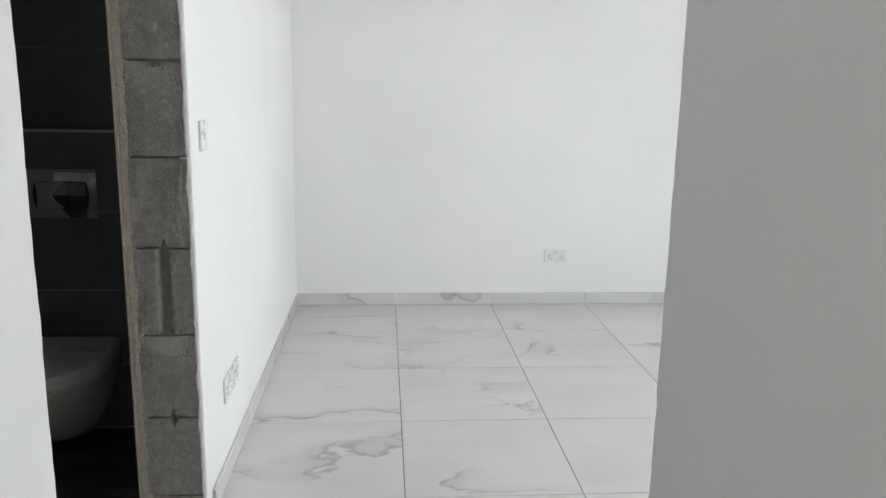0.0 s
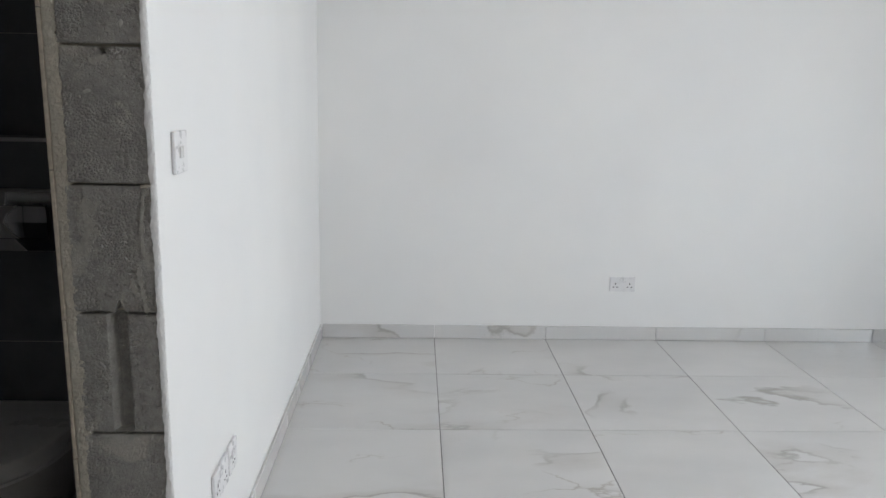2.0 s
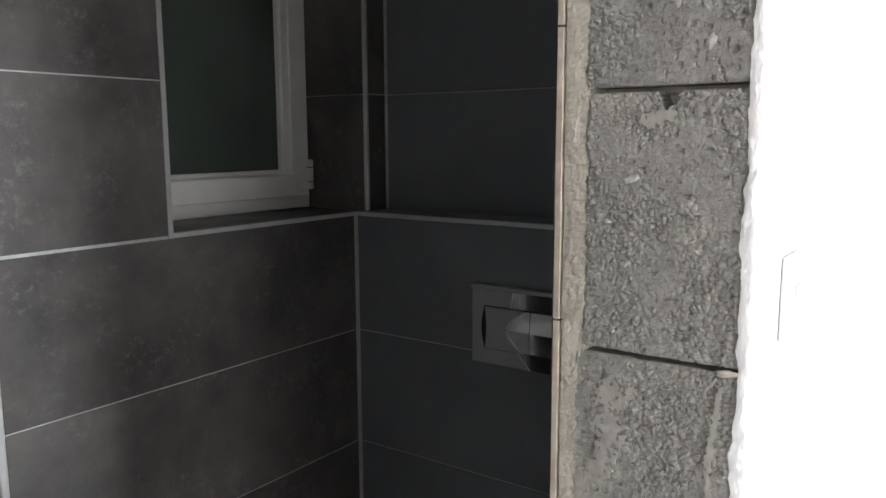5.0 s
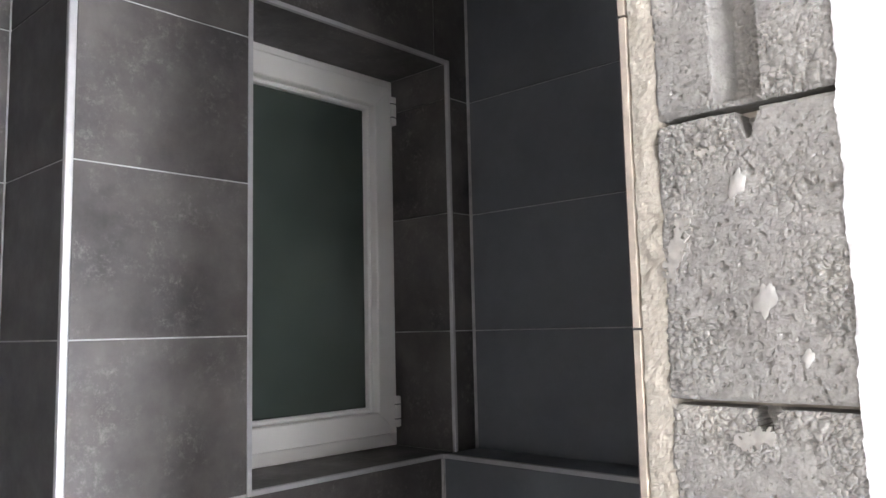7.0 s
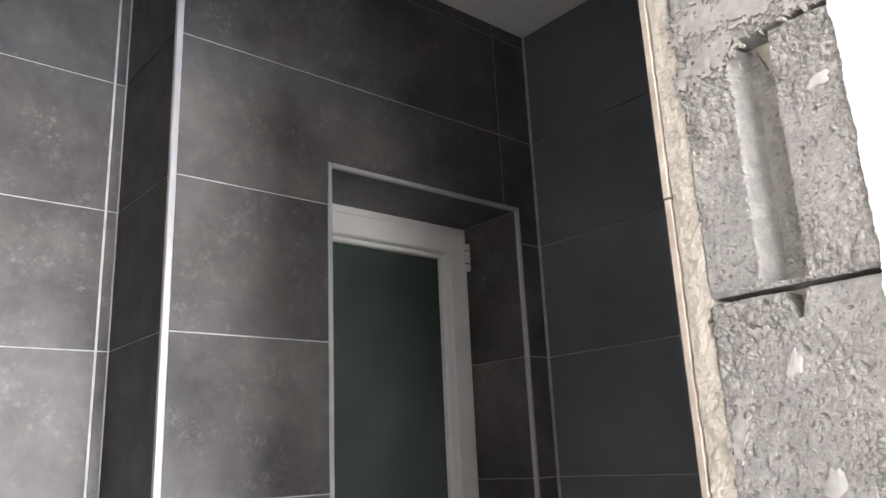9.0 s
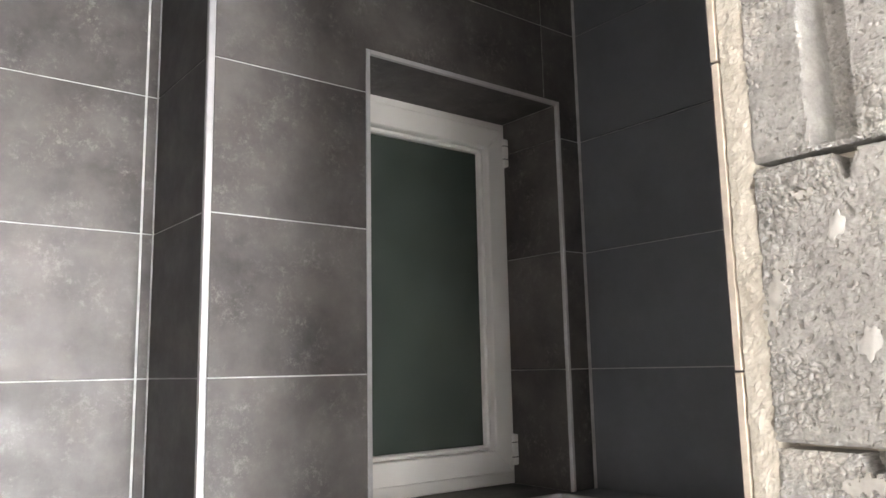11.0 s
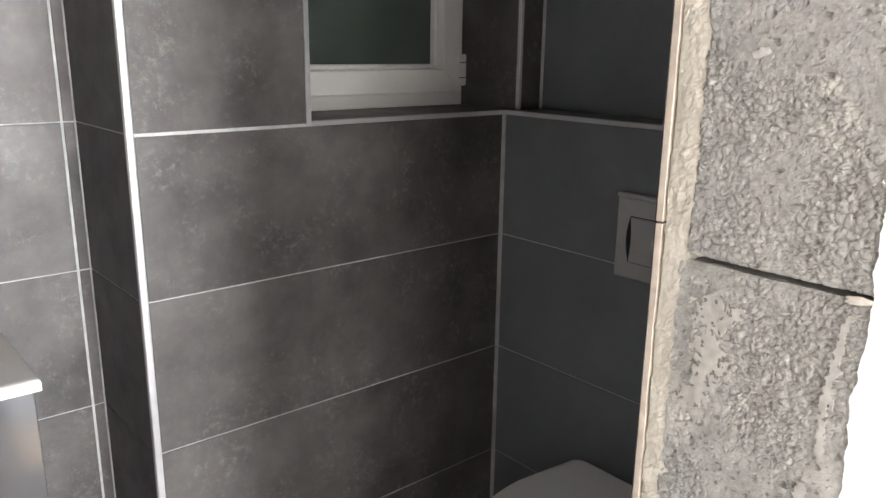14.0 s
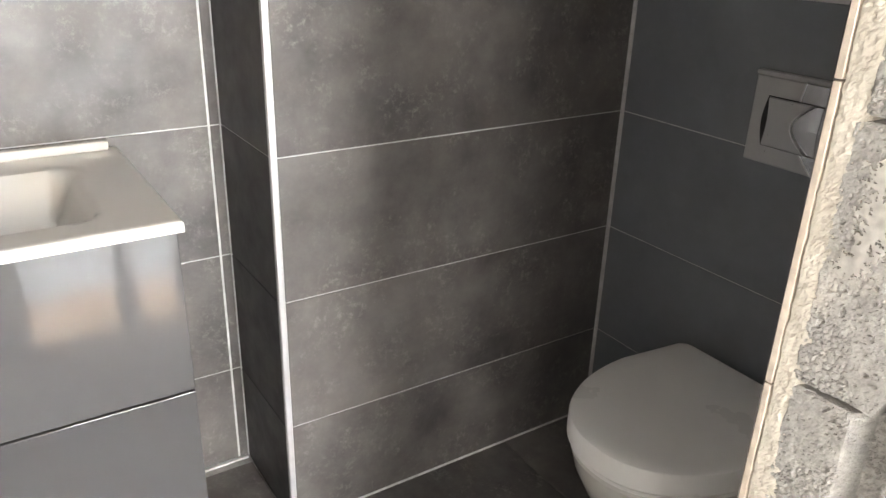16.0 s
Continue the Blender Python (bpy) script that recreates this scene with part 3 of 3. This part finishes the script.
for q in ((XW + 0.0003, XW + 0.005, YT + 0.012, YC - 0.006), (XW + 0.006, -0.22, YC - 0.005, YC - 0.0003), (XL + 0.0003, XL + 0.012, -1.7, YT - 0.006)):
    part("floor_grout", box(*q, FB + 0.0003, FB + 0.006, 0.0015), GROUT, trim)

# ---- bathroom window ----
wd = thing("window_1", "white plastic tilt window with dark obscured glass in a tiled recess", "window", "", "structure")
XF = -1.367


def ring(x0, x1, ya, yb, za, zb, w, bevel, name, parent, label=""):
    """Four mitred bars round an opening."""
    sides = (((ya, za), (yb, za), (yb - w, za + w), (ya + w, za + w)), ((yb, za), (yb, zb), (yb - w, zb - w), (yb - w, za + w)),
             ((yb, zb), (ya, zb), (ya + w, zb - w), (yb - w, zb - w)), ((ya, zb), (ya, za), (ya + w, za + w), (ya + w, zb - w)))
    for s in sides:
        part(name, prism(list(s), "x", x0, x1, bevel), WHITE_PVC, parent, label)


ring(XF - 0.05, XF + 0.012, R0 + 0.001, R1 - 0.001, RZ0 + 0.001, RZ1 - 0.001, 0.05, 0.002, "frame_bar", wd)
sash = part("sash", box(XF - 0.016, XF - 0.010, R0 + 0.07, R1 - 0.07, RZ0 + 0.07, RZ1 - 0.07), FROST, wd, "dark green obscured glass pane")
ring(XF - 0.03, XF + 0.030, R0 + 0.022, R1 - 0.022, RZ0 + 0.034, RZ1 - 0.026, 0.058, 0.003, "sash_bar", sash)
ring(XF - 0.009, XF + 0.010, R0 + 0.0805, R1 - 0.0805, RZ0 + 0.0925, RZ1 - 0.0845, 0.012, 0.004, "glazing_bead", sash)
for z in (RZ0 + 0.05, RZ1 - 0.13):
    hinge = part("hinge", box(XF + 0.012, XF + 0.036, R1 - 0.024, R1 - 0.006, z, z + 0.08, 0.004, 2), WHITE_PVC, wd, "white plastic hinge cover")
    for dz in (0.02, 0.058):
        part("hinge_gap", box(XF + 0.02, XF + 0.0364, R1 - 0.0244, R1 - 0.0055, z + dz, z + dz + 0.002), DARK, hinge)
part("blank_wall", box(XF - 0.2, XF - 0.06, R0, R1, RZ0, RZ1), DARK, wd)

# ---- switches and sockets ----
def plate(name, label, origin, normal, w, h, rockers, sockets):
    """A wall plate, built facing -y about its own centre, then turned to its wall."""
    th = thing(name, label, "light switch" if not sockets else "power socket", "wall plates")
    part("faceplate", box(-w / 2, w / 2, -0.009, -0.0005, -h / 2, h / 2, 0.0025, 3), SOCKET, th)
    for x, z, rw, rh in rockers:
        r = part("rocker", box(x - rw / 2, x + rw / 2, -0.0125, -0.008, z - rh / 2, z + rh / 2, 0.0012, 2), SOCKET, th)
        part("rocker_gap", box(x - rw / 2 - 0.0012, x + rw / 2 + 0.0012, -0.0094, -0.0088, z - rh / 2 - 0.0012, z + rh / 2 + 0.0012), SHADE_GAP, r)
    for x in sockets:
        for dx, dz, pw, ph in ((0, 0.002, 0.0045, 0.009), (-0.010, -0.016, 0.0075, 0.0045), (0.010, -0.016, 0.0075, 0.0045)):
            part("pin_hole", box(x + dx - pw / 2, x + dx + pw / 2, -0.0094, -0.0088, dz - ph / 2, dz + ph / 2), DARK, th)
    th.matrix_world = pose(*origin, 0, 0, 90 if normal == "x" else 0)
    return th


plate("double_socket", "white double power socket on the white wall", (1.6095, NORTH, 0.311), "y", 0.137, 0.08, ((-0.009, 0.022, 0.012, 0.017), (0.009, 0.022, 0.012, 0.017)), (-0.038, 0.038))
plate("double_socket", "white double power socket low on the dividing wall", (0.0, 0.345, 0.312), "x", 0.14, 0.084, ((-0.009, 0.022, 0.012, 0.017), (0.009, 0.022, 0.012, 0.017)), (-0.038, 0.038))
plate("data_socket", "small white outlet plate beside the double socket", (0.0, 0.475, 0.314), "x", 0.084, 0.084, ((-0.01, 0.008, 0.012, 0.022), (0.012, 0.008, 0.012, 0.022)), (0.0,))
plate("light_switch", "white two-rocker light switch on the dividing wall", (0.0, 0.139, 1.176), "x", 0.084, 0.088, ((-0.008, 0.0, 0.012, 0.022), (0.008, 0.0, 0.012, 0.022)), ())

# ---- flush plate ----
fp = thing("flush_plate", "satin chrome dual flush plate on the dark tiled wall", "flush plate")
FX0, FX1, FZ0, FZ1 = -0.786, -0.530, 0.826, 1.010
part("plate_frame", box(FX0, FX1, YC - 0.011, YC - 0.0005, FZ0, FZ1 - 0.010, 0.004, 3), SATIN, fp)
part("plate_rim", box(FX0 + 0.001, FX1 - 0.001, YC - 0.017, YC - 0.0008, FZ1 - 0.0098, FZ1, 0.003, 3), SATIN, fp, "raised top rim")
def button(xa, xb, za, zb, bow_l, bow_r):
    n, pts = 16, []
    for i in range(n + 1):
        s = i / n
        pts.append((xb + bow_r * math.sin(math.pi * s), za + (zb - za) * s))
    for i in range(n + 1):
        s = 1 - i / n
        pts.append((xa + bow_l * math.sin(math.pi * s), za + (zb - za) * s))
    return pts


def creased(points, ya, yb, rise):
    """A polished button: two flat facets meeting in a raised level crease."""
    bm = prism(points, "y", ya, yb)
    zs = [p[1] for p in points]
    mid, half = (min(zs) + max(zs)) / 2, (max(zs) - min(zs)) / 2
    bmesh.ops.bisect_plane(bm, geom=bm.verts[:] + bm.edges[:] + bm.faces[:], plane_co=(0, 0, mid), plane_no=(0, 0, 1))
    for v in bm.verts:
        if v.co.y < (ya + yb) / 2:
            v.co.y -= rise * (1 - abs(v.co.z - mid) / half)
    return bm


xm, b0, b1 = -0.652, 0.865, 0.961
band = [(-0.676, FZ1 - 0.0105), (-0.682, b1 + 0.002), (-0.662, b0 - 0.002), (-0.630, FZ0 + 0.002), (FX1 + 0.002, FZ0 + 0.002), (FX1 + 0.002, FZ1 - 0.0105)]
part("chrome_band", prism(band, "y", YC - 0.0105, YC - 0.0125, 0.0006), CHROME, fp, "polished chrome half of the plate")
part("band_edge", prism([band[0], band[1], (band[1][0] - 0.0022, band[1][1]), (band[0][0] - 0.0022, band[0][1])], "y", YC - 0.0105, YC - 0.0145), ALU, fp, "pale bevelled edge")
part("band_edge", prism([band[2], band[3], (band[3][0] - 0.0025, band[3][1]), (band[2][0] - 0.0025, band[2][1])], "y", YC - 0.0105, YC - 0.0145), ALU, fp, "pale bevelled edge")
part("button_recess", prism(button(FX0 + 0.036, FX1 - 0.034, b0 - 0.0018, b1 + 0.0018, -0.008, 0.008), "y", YC - 0.0105, YC - 0.0132), DARK, fp)
part("flush_button", prism(button(FX0 + 0.0395, xm, b0, b1, 0.004, -0.040), "y", YC - 0.0125, YC - 0.0175, 0.0015), SATIN, fp, "large satin chrome flush button")
part("button_edge", prism(button(xm + 0.001, xm + 0.004, b0, b1, -0.040, -0.040), "y", YC - 0.0125, YC - 0.0195, 0.0006), ALU, fp, "pale curved rim")
part("flush_button", creased(button(xm + 0.0052, xm + 0.020, b0 + 0.001, b1 - 0.001, -0.040, 0.0), YC - 0.0125, YC - 0.0135, 0.005), CHROME, fp, "small polished chrome flush button")
part("flush_button", creased(button(xm + 0.0215, FX1 - 0.038, b0 + 0.001, b1 - 0.001, 0.0, 0.004), YC - 0.0125, YC - 0.0135, 0.005), CHROME, fp, "polished chrome flush button")

# ---- toilet ----
def d_outline(w, back, front, n=44):
    """A D-shaped outline: straight at the back, full at the sides, round at the front."""
    pts, r, mid = [], w / 2, back - 0.17
    for i in range(n + 1):
        a = math.pi * i / n
        x, y = -math.cos(a), math.sin(a)
        pts.append((math.copysign(abs(x) ** 0.9 * r, x), mid - y * (mid - front)))
    for f in (0.985, 0.955, 0.91):
        pts.append((r * f, mid + (back - 0.012 - mid) * (1 - f) / 0.09))
    pts += [(r * 0.85, back), (-r * 0.85, back)]
    for f in (0.91, 0.955, 0.985):
        pts.append((-r * f, mid + (back - 0.012 - mid) * (1 - f) / 0.09))
    return pts


def loft(sections, cap_top=True):
    bm = bmesh.new()
    rings = [[bm.verts.new((x, y, z)) for x, y in pts] for z, pts in sections]
    for a, b in zip(rings, rings[1:]):
        for i in range(len(a)):
            j = (i + 1) % len(a)
            bm.faces.new((a[i], a[j], b[j], b[i]))
    bm.faces.new(rings[0])
    bm.faces.new(rings[-1])
    return bm


toilet = thing("toilet", "white wall-hung toilet with closed lid under the flush plate", "toilet")
TB = YC - 0.002
bowl = []
for z, w, front in ((0.06, 0.22, 0.47), (0.075, 0.26, 0.42), (0.12, 0.30, 0.365), (0.19, 0.35, 0.305), (0.25, 0.382, 0.275), (0.294, 0.396, 0.262), (0.300, 0.392, 0.266)):
    bowl.append((z, d_outline(w, TB, front)))
part("bowl", loft(bowl), CERAMIC, toilet, "", True)
seat = [(z, d_outline(w, 0.71, f)) for z, w, f in ((0.302, 0.39, 0.268), (0.304, 0.397, 0.261), (0.312, 0.398, 0.260), (0.314, 0.394, 0.264))]
part("seat", loft(seat), SEAT, toilet, "", True)
lid = [(z, d_outline(w, 0.708, f)) for z, w, f in ((0.318, 0.400, 0.259), (0.320, 0.405, 0.254), (0.360, 0.405, 0.254), (0.366, 0.401, 0.257), (0.369, 0.390, 0.266), (0.371, 0.35, 0.30))]
part("lid", loft(lid), SEAT, toilet, "closed white lid", True)
for dx in (-0.075, 0.075):
    part("hinge", box(dx - 0.02, dx + 0.02, 0.709, 0.735, 0.327, 0.358, 0.006, 2), CHROME, toilet)
toilet.matrix_world = pose(-0.655, 0, 0)

# ---- vanity ----
van = thing("vanity_unit", "glossy grey wall-hung vanity unit with two drawers", "vanity")
VX, VY0, VY1 = -0.982, -1.18, -0.372
part("body", box(XL + 0.002, VX - 0.02, VY0 + 0.002, VY1 - 0.004, 0.20, 0.69, 0.001), GREY_GLOSS, van)
part("side_panel", box(XL + 0.002, VX - 0.02, VY1 - 0.022, VY1 - 0.004, 0.6905, 0.807), GREY_GLOSS, van)
part("side_panel", box(XL + 0.002, VX - 0.02, VY0 + 0.002, VY0 + 0.02, 0.6905, 0.807), GREY_GLOSS, van)
part("drawer_front", box(VX - 0.0185, VX, VY0, VY1 - 0.002, 0.5165, 0.804, 0.0015, 2), GREY_GLOSS, van)
part("drawer_front", box(VX - 0.0185, VX, VY0, VY1 - 0.002, 0.20, 0.5125, 0.0015, 2), GREY_GLOSS, van)


def basin_top():
    """One ceramic slab with a rounded-rectangular bowl pressed into it and a raised back rim."""
    bm = bmesh.new()
    nx, ny = 44, 84
    x0, x1, y0, y1 = XL + 0.002, -0.969, -1.19, -0.366
    bx, by, hx, hy = -1.182, -0.79, 0.150, 0.325

    def height(x, y):
        z = 0.827
        qx, qy = abs(x - bx) - hx + 0.05, abs(y - by) - hy + 0.05
        d = math.hypot(max(qx, 0), max(qy, 0)) + min(max(qx, qy), 0) - 0.05
        if d < 0:
            s = min(1.0, -d / 0.062)
            z -= 0.10 * (s * s * (3 - 2 * s))
        edge = min(x1 - x, y1 - y, y - y0)
        if edge < 0.006:
            z -= 0.006 - math.sqrt(max(0.0, 0.006 ** 2 - (0.006 - edge) ** 2))
        return z
    xs = [x0 + (x1 - x0) * (i / nx) for i in range(nx + 1)]
    ys = [y0 + (y1 - y0) * (j / ny) for j in range(ny + 1)]
    xs = sorted(set(xs + [x1 - 0.001, x1 - 0.002, x1 - 0.004, x0 + 0.03, x0 + 0.022]))
    ys = sorted(set(ys + [y1 - 0.001, y1 - 0.002, y1 - 0.004, -0.40, -0.403]))
    top = [[bm.verts.new((x, y, height(x, y))) for y in ys] for x in xs]
    for a, b in zip(top, top[1:]):
        for j in range(len(ys) - 1):
            bm.faces.new((a[j], b[j], b[j + 1], a[j + 1]))
    loop = [r[0] for r in top] + top[-1][1:] + [r[-1] for r in top[-2::-1]] + top[0][-2:0:-1]
    low = [bm.verts.new((v.co.x, v.co.y, 0.808)) for v in loop]
    for i in range(len(loop)):
        j = (i + 1) % len(loop)
        bm.faces.new((loop[i], loop[j], low[j], low[i]))
    return bm


basin = thing("washbasin", "white ceramic washbasin top set on the grey vanity unit", "washbasin")
part("basin_slab", basin_top(), CERAMIC, basin, "", True)
part("back_rim", box(XL + 0.002, XL + 0.022, -1.188, -0.385, 0.8265, 0.846, 0.004, 3), CERAMIC, basin)
bm = bmesh.new()
bmesh.ops.create_cone(bm, cap_ends=True, segments=32, radius1=0.024, radius2=0.021, depth=0.006, matrix=Matrix.Translation((-1.182, -0.79, 0.7305)))
part("drain", bm, CHROME, basin, "round chrome drain")
